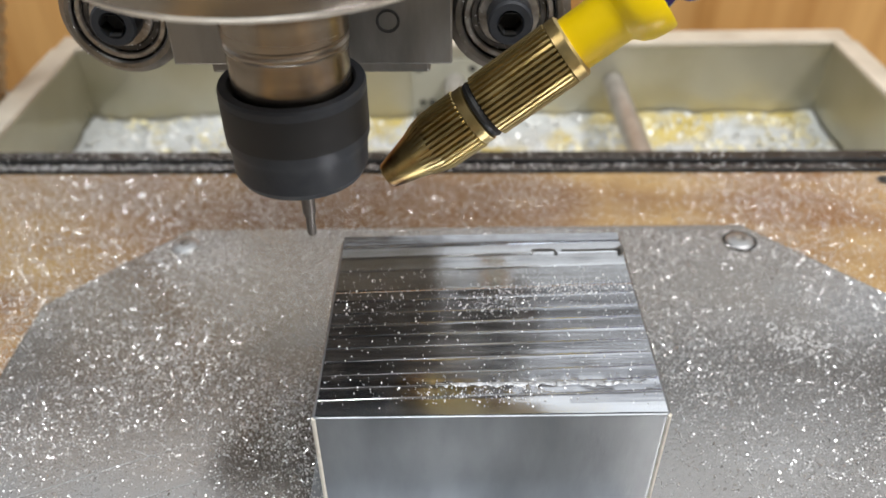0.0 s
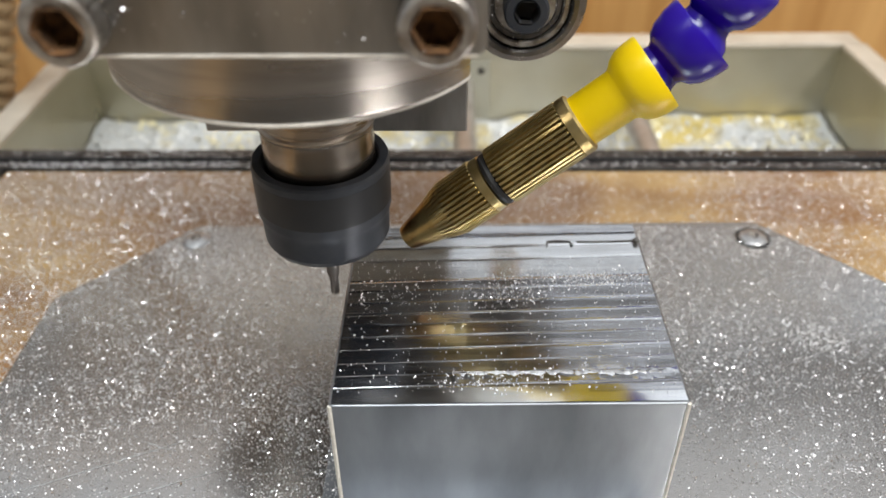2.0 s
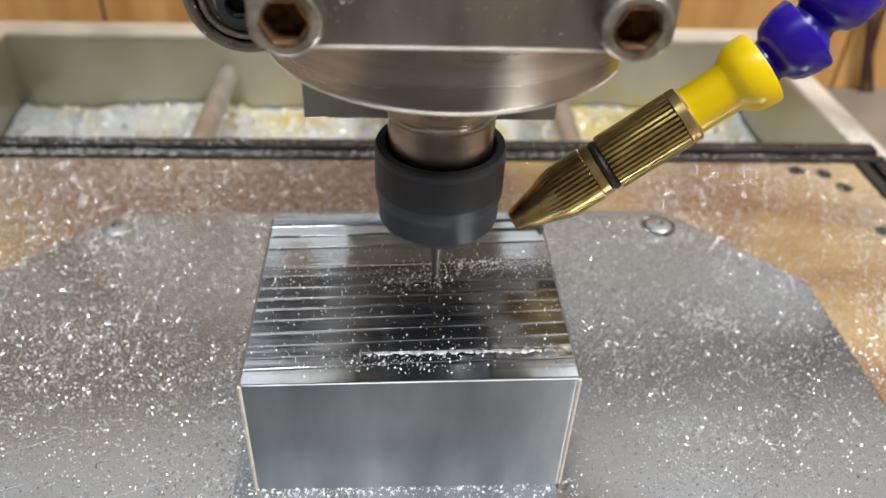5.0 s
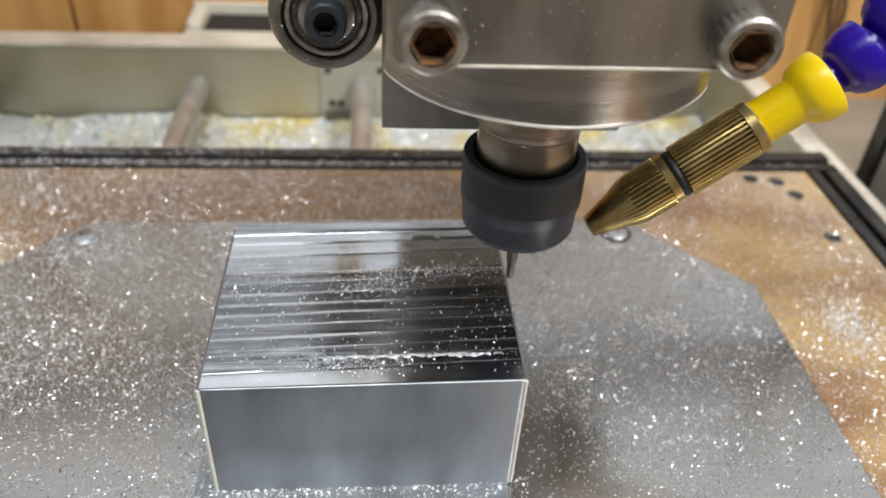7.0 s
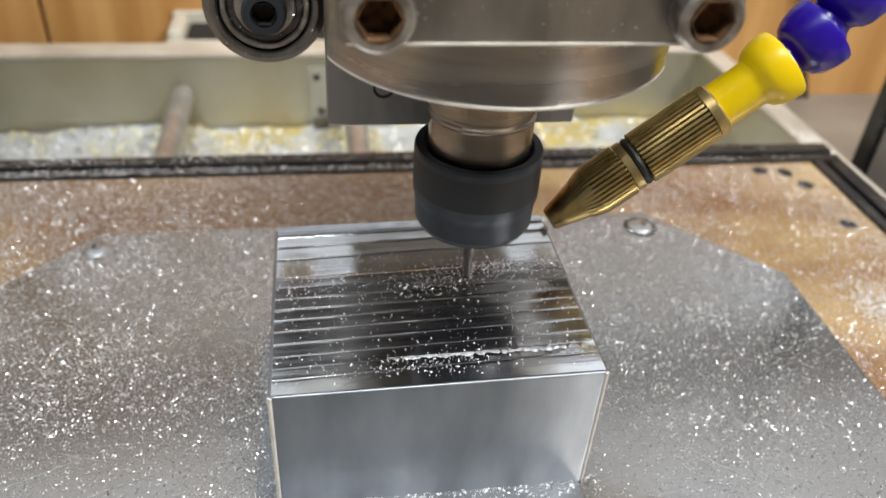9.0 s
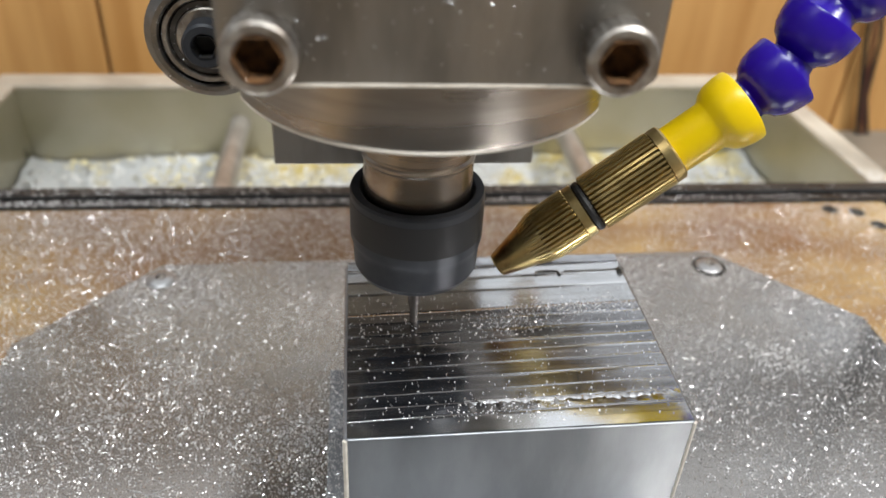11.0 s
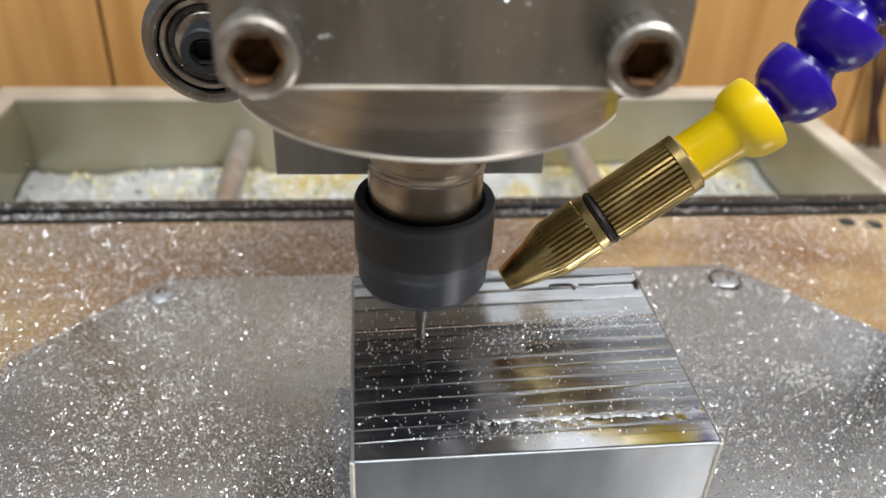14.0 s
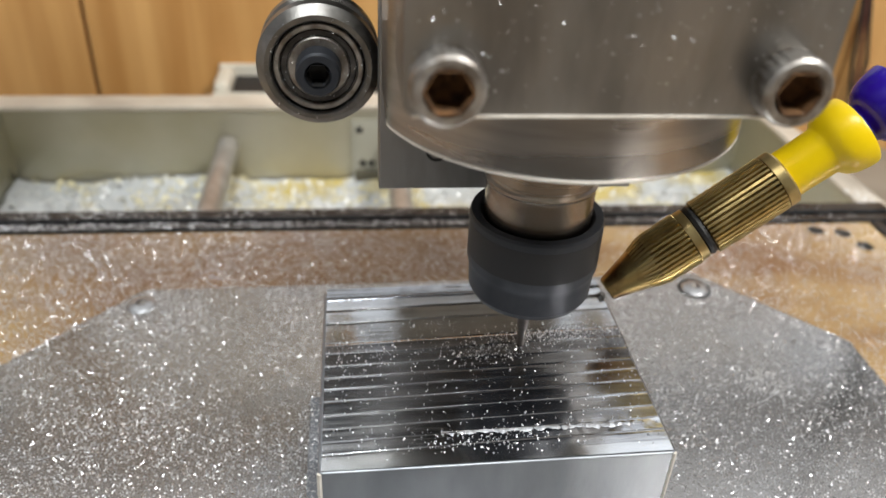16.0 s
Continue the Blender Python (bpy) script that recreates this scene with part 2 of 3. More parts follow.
# ---- the room ----
def build_room():
    wall = empty("wall_north")
    tagged(wall, "varnished pine panelling with dark vertical grooves", "wall", kind="structure")
    part("backing", box(-1.6, 1.6, 0.389, 0.47, -0.9, 1.5), DARK, wall)
    part("upper_wall", box(-1.6, 1.6, 0.383, 0.389, 0.172, 0.335), PALE_WALL, wall, "pale plaster above the panelling")
    # Unseen strip, added so the milled face and plate mirror something dark.
    part("dark_band", box(-1.6, 1.6, 0.383, 0.389, 0.337, 0.45), DARK_STRIP, wall, "unseen dark strip added for the reflections")
    part("top_wall", box(-1.6, 1.6, 0.383, 0.389, 0.452, 1.5), PALE_WALL, wall, "pale plaster")
    part("cap_rail", box(-1.6, 1.6, 0.374, 0.389, 0.150, 0.171, 0.002), WALL_WOOD, wall)
    edges = [-1.6, -1.29, -1.02, -0.745, -0.475, -0.2058, 0.063, 0.3335, 0.60, 0.875, 1.145, 1.6]
    for a, b in zip(edges, edges[1:]):
        part("panel", box(a + 0.0012, b - 0.0012, 0.381, 0.389, -0.9, 0.149, 0.0012), WALL_WOOD, wall)
    tagged(part("wall_south", box(-1.6, 1.6, -2.1, -2.0, -0.9, 1.5), PLASTER), "plain plaster wall", "wall", kind="structure")
    tagged(part("wall_east", box(1.6, 1.7, -2.1, 0.47, -0.9, 1.5), PALE_WALL), "plain plaster wall", "wall", kind="structure")
    tagged(part("wall_west", box(-1.7, -1.6, -2.1, 0.47, -0.9, 1.5), PALE_WALL), "plain plaster wall", "wall", kind="structure")
    tagged(part("ceiling", box(-1.7, 1.7, -2.1, 0.47, 1.5, 1.6), PLASTER), "plain ceiling", "ceiling", kind="structure")
    tagged(part("floor", box(-1.7, 1.7, -2.1, 0.47, -1.0, -0.9), BENCH), "plain dark floor", "floor", kind="structure")
    bench = part("workbench", box(-0.9, 0.9, -0.5, 0.381, -0.11, -0.08, 0.002), BENCH)
    tagged(bench, "dull brown bench top against the panelling", "workbench", kind="structure")


build_room()


# ---- the machine bed ----
def build_bed():
    tray = empty("chip_tray", 0.0045, 0, -0.08)
    tray.matrix_world = pose(0.0045, 0, -0.08, 0, 0, 0.9)
    tagged(tray, "grey-green painted metal tray with a cream rim", "tray")
    z0, z1 = 0.0, 0.060
    xl, xr, yb, yf = -0.2425, 0.2335, 0.3182, -0.30
    part("tray_floor", box(xl, xr, yf, yb, 0.0, 0.006), TRAY, tray)
    part("back_wall", box(xl - 0.004, xr + 0.004, yb, yb + 0.004, 0.0, z1 - 0.001), TRAY, tray)
    part("side_wall", box(xl - 0.004, xl, yf, yb, 0.0, z1 - 0.001), TRAY, tray)
    part("side_wall", box(xr, xr + 0.004, yf, yb, 0.0, z1 - 0.001), TRAY, tray)
    part("rim", box(xl - 0.012, xr + 0.012, yb - 0.001, yb + 0.017, z1 - 0.002, z1 + 0.0015, 0.001), RIM, tray, "worn cream rim")
    part("rim", box(xl - 0.014, xl + 0.001, yf, yb - 0.0012, z1 - 0.002, z1 + 0.0015, 0.001), RIM, tray, "worn cream rim")
    part("rim", box(xr - 0.001, xr + 0.014, yf, yb - 0.0012, z1 - 0.002, z1 + 0.0015, 0.001), RIM, tray, "worn cream rim")
    for x in (-0.1112, -0.0055, 0.0970):
        rod = part("guide_rod", lathe([(0, 0), (0.0062, 0), (0.0067, 0.0006), (0.0067, 0.56), (0, 0.56)], 24, along((x, 0.3165 + 0.014 * x, -0.045), (x, 0, -0.045))), ROD, smooth=True)
        tagged(rod, "dull brown steel guide rod across the tray", "rod", "guide rods")
    board = empty("base_board", 0, 0, -0.02)
    tagged(board, "oil-stained plywood board framed by a black rail", "board")
    part("plywood", box(-0.2085, 0.2085, -0.28, 0.1425, -0.004, 0.0155), BOARD, board)
    part("rail", box(-0.226, 0.226, 0.1435, 0.1490, -0.006, 0.0165, 0.0008), BLACK_RAIL, board, "black rubber edging rail")
    part("rail", box(-0.226, 0.226, 0.1525, 0.1605, -0.006, 0.0165, 0.001), BLACK_RAIL, board, "black rubber edging rail")
    part("rail_web", box(-0.226, 0.226, 0.1490, 0.1525, -0.006, 0.0105), BLACK_RAIL, board)
    for s in (-1, 1):
        part("rail", box(*sorted((s * 0.2095, s * 0.2150)), -0.28, 0.1430, -0.006, 0.0165, 0.0008), BLACK_RAIL, board, "black rubber edging rail")
        part("rail", box(*sorted((s * 0.2185, s * 0.2260)), -0.28, 0.1430, -0.006, 0.0165, 0.001), BLACK_RAIL, board, "black rubber edging rail")
        part("rail_web", box(*sorted((s * 0.2150, s * 0.2185)), -0.28, 0.1430, -0.006, 0.0105), BLACK_RAIL, board)
    for x, y in ((0.1787, 0.1362), (0.1903, 0.1335), (0.1948, 0.1223), (0.1965, 0.0895)):
        part("hole", lathe([(0, 0.0157), (0.0034, 0.0157), (0.0037, 0.0156), (0.0037, 0.0150)], 20, Matrix.Translation((x, y, 0))), DARK, board)


build_bed()


def build_surroundings():
    heap = bmesh.new()
    nx, ny = 120, 44
    grid = []
    for j in range(ny + 1):
        row = []
        for i in range(nx + 1):
            x, y = -0.2415 + 0.473 * i / nx, 0.150 + (0.1665 + 0.0075 * (i / nx - 0.55)) * j / ny
            h = 0.004 + 0.007 * max(0, noise.noise((x * 28, y * 28, 2.2)) + 0.25) + 0.002 * noise.noise((x * 140, y * 140, 4.2))
            row.append(heap.verts.new((x, y, -0.074 + h)))
        grid.append(row)
    for a, b in zip(grid, grid[1:]):
        for i in range(nx):
            heap.faces.new((a[i], a[i + 1], b[i + 1], b[i]))
    tagged(part("chip_heap", heap, HEAP, smooth=True), "pale and yellowish layer of swarf in the tray", "metal chips", kind="stuff")
    tub = empty("storage_tub", -0.043, 0.3598, -0.08)
    tagged(tub, "cream plastic tub with open dark inside behind the tray", "tub")
    part("tub_base", box(-0.077, 0.075, -0.019, 0.019, 0.0, 0.004), CREAM, tub)
    part("tub_wall", box(-0.079, 0.077, -0.0205, -0.0170, 0.0, 0.060, 0.001), CREAM, tub)
    part("tub_wall", box(-0.079, 0.077, 0.0170, 0.0205, 0.0, 0.066, 0.001), CREAM, tub)
    part("tub_wall", box(-0.079, -0.068, -0.0169, 0.0169, 0.0, 0.0655, 0.004), CREAM, tub)
    part("tub_wall", box(0.071, 0.077, -0.0169, 0.0169, 0.0, 0.065, 0.0015), CREAM, tub)
    # Solid dark box paints the shade inside the open tub.
    part("tub_filling", box(-0.0675, 0.0705, -0.0165, 0.0165, 0.004, 0.0585), DARK, tub, "dark box standing for the shaded inside")
    clip = empty("rod_clip", -0.022, 0.313, -0.074)
    tagged(clip, "small grey plate with four screw holes on the tray wall", "bracket")
    part("clip_body", box(-0.011, 0.034, 0.0030, 0.0040, 0.0, 0.046), CLIP, clip)
    for x, z in ((-0.004, 0.0155), (0.002, 0.0155), (-0.006, 0.039), (0.028, 0.039)):
        part("screw_hole", lathe([(0, 0.0003), (0.0022, 0.0003), (0.0024, -0.001)], 16, along((x, 0.0030, z), (x, -1, z))), DARK, clip)
    part("clip_foot", box(-0.009, 0.009, -0.004, 0.0028, 0.0, 0.011, 0.001), OLIVE, clip, "dark rubber foot")
    post = part("support_post", box(0.2640, 0.2745, 0.172, 0.183, -0.08, 0.42, 0.001), BLACK_RAIL)
    tagged(post, "black upright post beside the tray", "post")
    side = part("side_panel", box(0.2660, 0.2740, -0.20, 0.1710, -0.08, 0.0, 0.0015), GREY_PANEL)
    tagged(side, "low grey painted panel beside the tray", "panel")
    for k, (dx, mat) in enumerate(((0.0, WIRE), (0.0045, WIRE_RED), (0.009, WIRE))):
        bm = bmesh.new()
        path = [Vector((0.316 + dx, 0.372, 0.13)), Vector((0.326 + dx * 0.6, 0.373, 0.04)), Vector((0.333 + dx * 1.2, 0.372, -0.005)), Vector((0.345 + dx * 0.5, 0.373, -0.05)), Vector((0.352 + dx, 0.372, -0.0795))]
        rings = []
        for n, p in enumerate(path):
            d = (path[min(n + 1, 4)] - path[max(n - 1, 0)]).normalized()
            m = Matrix.Translation(p) @ d.to_track_quat("Z", "Y").to_matrix().to_4x4()
            rings.append([bm.verts.new(m @ Vector((0.0016 * math.cos(a), 0.0016 * math.sin(a), 0))) for a in [i * math.pi / 4 for i in range(8)]])
        for a, b in zip(rings, rings[1:]):
            for i in range(8):
                bm.faces.new((a[i], a[(i + 1) % 8], b[(i + 1) % 8], b[i]))
        tagged(part("cable", bm, mat, smooth=True), "thin dark cable hanging down the panelling", "cable", "hanging cables")
    prof = [(0, 0.0)]
    for k in range(34):
        z = k * 0.0095
        prof += [(0.0066, z + 0.0005), (0.0088, z + 0.0025), (0.0092, z + 0.0048), (0.0086, z + 0.0072), (0.0066, z + 0.0090)]
    prof.append((0, 0.324))
    hose = part("corrugated_hose", lathe(prof, 28, along((-0.2880, 0.25, -0.0795), (-0.1790, 0.25, 0.24))), TAN, smooth=True, sharp=0.9)
    tagged(hose, "tan corrugated plastic hose beside the tray", "hose")


build_surroundings()


def build_plate():
    plate = empty("fixture_plate", 0, 0, -0.0045)
    tagged(plate, "worn aluminium fixture plate with clipped corners covered in chips", "plate")
    outline = [(-0.1497, 0.051), (-0.1497, -0.17), (-0.110, -0.21), (0.104, -0.21), (0.1462, -0.17), (0.1462, 0.053), (0.1040, 0.0980), (-0.1105, 0.0950)]
    part("slab", prism(outline, 0, 0.0045, 0.0006), ALU_PLATE, plate)
    for x, y in ((-0.1090, 0.0850), (0.1003, 0.0870)):
        m = Matrix.Translation((x, y, 0.0045))
        head = part("screw", lathe([(0.0016, 0.0008), (0.0019, 0.0014), (0.0034, 0.0012), (0.0046, 0.0008), (0.0053, 0.0001)], 32, m), SCREW, plate, "domed steel screw", True)
        part("socket", lathe([(0, 0.0006), (0.0017, 0.0007), (0.0018, 0.0013)], 6, m), BOLT_STEEL, head)
        # Flat dark ring paints the shade of a recess round the right screw.
        if x > 0:
            part("counterbore", lathe([(0.0052, 0.0002), (0.0066, 0.00015), (0.0067, -0.0001)], 32, m), DARK, plate, "flat dark ring painting the shade round the screw")


    rng = random.Random(11)
    lines = ((0.050, -0.045, 0.082, -0.062), (-0.135, -0.030, -0.078, -0.006), (-0.12, -0.036, -0.070, -0.018), (-0.060, -0.028, -0.098, -0.040), (0.07, -0.02, 0.10, -0.05), (0.09, 0.02, 0.12, 0.034),
             (-0.13, 0.01, -0.10, 0.02), (-0.07, -0.05, -0.12, -0.055), (0.062, -0.058, 0.10, -0.048), (-0.10, -0.01, -0.088, -0.014))
    for x, y, u, v in lines:
        bm = bmesh.new()
        d = Vector((u - x, v - y, 0))
        side = Vector((-d.y, d.x, 0)).normalized() * 0.00014
        pts = [Vector((x, y, 0.00456)) + d * f + side * rng.uniform(-3, 3) * f * (1 - f) * 4 for f in (0, 0.25, 0.5, 0.75, 1)]
        lo = [bm.verts.new(p - side * w) for p, w in zip(pts, (0.2, 1, 1, 0.8, 0.1))]
        hi = [bm.verts.new(p + side * w) for p, w in zip(pts, (0.2, 1, 1, 0.8, 0.1))]
        for i in range(4):
            bm.faces.new((lo[i], lo[i + 1], hi[i + 1], hi[i]))
        part("scratch", bm, SCRATCH, plate)
    shim = part("shim_sheet", box(-0.0466, 0.0392, -0.043, 0.033, 0.0001, 0.0011, 0.0003), ALU_SAWN)
    tagged(shim, "thin aluminium shim sheet under the block", "sheet")


build_plate()


def build_block():
    """Height over y as a row of milled lanes with burr lines between them."""
    x0, x1, y0, y1 = -0.0410, 0.0402, -0.0335, 0.0346
    zl, zr = 0.0412, 0.0426
    rng = random.Random(7)
    bm = bmesh.new()
    edges = [y1 - 0.0003, 0.0300, 0.0250, 0.0192, 0.0107, 0.0063, 0.0015, -0.0027, -0.0068, -0.0111, -0.0156, -0.0202, -0.0242, -0.0279, y0 + 0.0005]
    lanes = [(a, b, rng.uniform(-0.00010, 0.00010) - (0.00035 if k in (2, 3) else -0.0016 if k == 0 else 0)) for k, (b, a) in enumerate(zip(edges, edges[1:]))]
    ys = []
    for a, b, h in lanes:
        g = h * 0.3
        if a < -0.032:
            ys += [(b - 0.00002, g), (b - 0.0006, g), ((a + b) / 2, g - 0.00002), (a, g - 0.00008)]
            continue
        ys += [(b - 0.00002, g), (b - 0.0006, g), ((a + b) / 2, g - 0.00003), (a + 0.00062, g), (a + 0.0006, g + 0.00013), (a + 0.0005, g + 0.00011), (a + 0.00038, g + 0.00006), (a + 0.00026, g + 0.00001), (a + 0.00016, g), (a + 0.0001, g)]
    nx = 96
    rows = []
    for yy, h in ys:
        row = []
        for i in range(nx + 1):
            f = i / nx
            x = x0 + 0.0008 + (x1 - x0 - 0.0016) * f
            wob = noise.noise((x * 160, yy * 200, 3.1)) * 0.00005
            if -0.0262 < yy < -0.0222 and x > -0.014:
                wob += noise.noise((x * 620, yy * 900, 6.1)) * 0.00022
            if h > 0.00006:
                h2 = h * min(1.25, max(0.6, 0.95 + 0.35 * noise.noise((x * 45, yy * 130, 9.7)) + 0.15 * noise.noise((x * 400, yy * 130, 1.7))))
            else:
                h2 = h
            skew = (0.0022 * f - 0.0010) * max(0, min(1, (yy - y0) / 0.006, (y1 - yy) / 0.006))
            row.append(bm.verts.new((x, yy + wob + skew, zl + (zr - zl) * f + h2 + wob)))
        rows.append(row)
    for r, s in zip(rows, rows[1:]):
        for i in range(nx):
            bm.faces.new((r[i], r[i + 1], s[i + 1], s[i])).material_index = 1 if 0.0113 < (r[i].co.y + s[i].co.y) / 2 - 0.0022 * i / nx + 0.0010 < 0.0294 or r[i].co.y < -0.0280 else 0
    top = part("milled_face", bm, ALU_TOP, smooth=True, sharp=1.2)
    # Rear and front lanes take the lighter copy for their bright reflection.
    top.data.materials.append(ALU_TOP_LIT)
    # the sides, with rounded upright edges and a softened upper edge
    bm = bmesh.new()
    rad, outline = 0.0016, []
    for cx, cy, a0 in ((x1 - rad, y1 - rad, 0), (x0 + rad, y1 - rad, 90), (x0 + rad, y0 + rad, 180), (x1 - rad, y0 + rad, 270)):
        for k in range(5):
            a = radians(a0 + 22.5 * k)
            outline.append((cx + rad * math.cos(a), cy + rad * math.sin(a)))
    levels = []
    for inset, down in ((0, None), (0, 0.0004), (0.15, 0.00028), (0.3, 0.00018), (0.6, 0.00008), (1.0, 0.00003)):
        ring = []
        for x, y in outline:
            xx = x - inset * 0.0009 * (1 if x > 0 else -1)
            yy = y + inset * (0.0005 if y < 0 else -0.0009)
            z = 0.00112 if down is None else zl + (zr - zl) * (x - x0) / (x1 - x0) - down
            ring.append(bm.verts.new((xx, yy, z)))
        levels.append(ring)
    n = len(outline)
    for a, b in zip(levels, levels[1:]):
        for i in range(n):
            bm.faces.new((a[i], a[(i + 1) % n], b[(i + 1) % n], b[i]))
    bm.faces.new(levels[0][::-1])
    bm.faces.new(levels[-1])
    bmesh.ops.translate(bm, vec=(0, 0, -0.0003), verts=[v for v in bm.verts if v.co.z > 0.02])
    block = part("workpiece_block", bm, ALU_SAWN, smooth=True)
    tagged(block, "solid aluminium block with a freshly milled ridged top", "metal block")
    top.parent = block
    # Pale strips put the bright reflection of the corner bevels into colour.
    for x in (x0 + 0.00045, x1 - 0.00045):
        z = zl + (zr - zl) * (x - x0) / (x1 - x0) - 0.0008
        bm = box(-0.0005, 0.0005, -0.0005, 0.0005, 0.0012, z, 0.0001)
        bmesh.ops.transform(bm, matrix=Matrix.Translation((x, y0 + 0.00045, 0)) @ pose(0, 0, 0, 0, 0, 45), verts=bm.verts)
        part("deburred_edge", bm, EDGE, block, "pale strip painting the corner highlight")
    for k, pts in enumerate((((0.0138, 0.0242), (0.0139, 0.0257), (0.0162, 0.0261), (0.0192, 0.0259), (0.0204, 0.0255), (0.0205, 0.0243), (0.0210, 0.0242)), ((0.0222, 0.0255), (0.0267, 0.0254), (0.0327, 0.0255), (0.0372, 0.0256), (0.0392, 0.0259), (0.0397, 0.0249), (0.0387, 0.0245), (0.0383, 0.0255), (0.0393, 0.0253)))):
        bm = bmesh.new()
        rings = []
        for x, y in pts:
            y += 0.0010
            z = zl + (zr - zl) * (x - x0) / (x1 - x0) + 0.0001
            r = 0.00025 if x < 0.038 else 0.0007
            rings.append([bm.verts.new((x + (r * math.cos(a) if k == 0 else 0), y + r * math.cos(a), z + r * math.sin(a) + r * 0.6)) for a in [i * math.pi / 3 for i in range(6)]])
        for p, q in zip(rings, rings[1:]):
            for i in range(6):
                bm.faces.new((p[i], p[(i + 1) % 6], q[(i + 1) % 6], q[i]))
        part("burr", bm, WHEEL, block, "dark torn metal burr")
    # a torn ridge of smeared metal, broken into teeth towards its end
    bm, rng, rings = bmesh.new(), random.Random(5), []
    for i in range(181):
        f = i / 180
        x = -0.0130 + 0.0490 * f
        y = -0.0238 + 0.0003 * noise.noise((x * 160, 0, 2.0))
        z = zl + (zr - zl) * (x - x0) / (x1 - x0)
        h = (0.00016 + 0.00016 * noise.noise((x * 500, 3.0, 1.0))) * min(1, 8 * f, 8 * (1 - f))
        if f > 0.55:
            h *= 1.2 if i % 7 < 4 else 0.2
        w = 0.0010 + 0.0005 * noise.noise((x * 350, 7.0, 1.0)) + 0.0002 * rng.random()
        rings.append([bm.verts.new(p) for p in ((x, y - w, z - 0.0001), (x, y - w * 0.4, z + max(h, 0) * 0.7), (x, y + w * 0.1, z + max(h, 0)), (x, y + w * 0.5, z - 0.0001))])
    for p, q in zip(rings, rings[1:]):
        for i in range(3):
            bm.faces.new((p[i], p[i + 1], q[i + 1], q[i]))
    part("torn_ridge", bm, TORN, block, "ragged bright ridge of torn metal")
    top["label"] = "bright ridged milled top face"


build_block()


# ---- the spindle head ----
AX, AY = -0.0184, 0.0050


def enlarge(thing, factor):
    """Brings a thing drawn at a smaller scale to its true size about its origin."""
    for ob in (thing, *thing.children_recursive):
        if ob.data:
            ob.data.transform(Matrix.Scale(factor, 4))
        else:
            ob.matrix_basis = Matrix.Translation(ob.matrix_basis.translation * factor)
    return thing


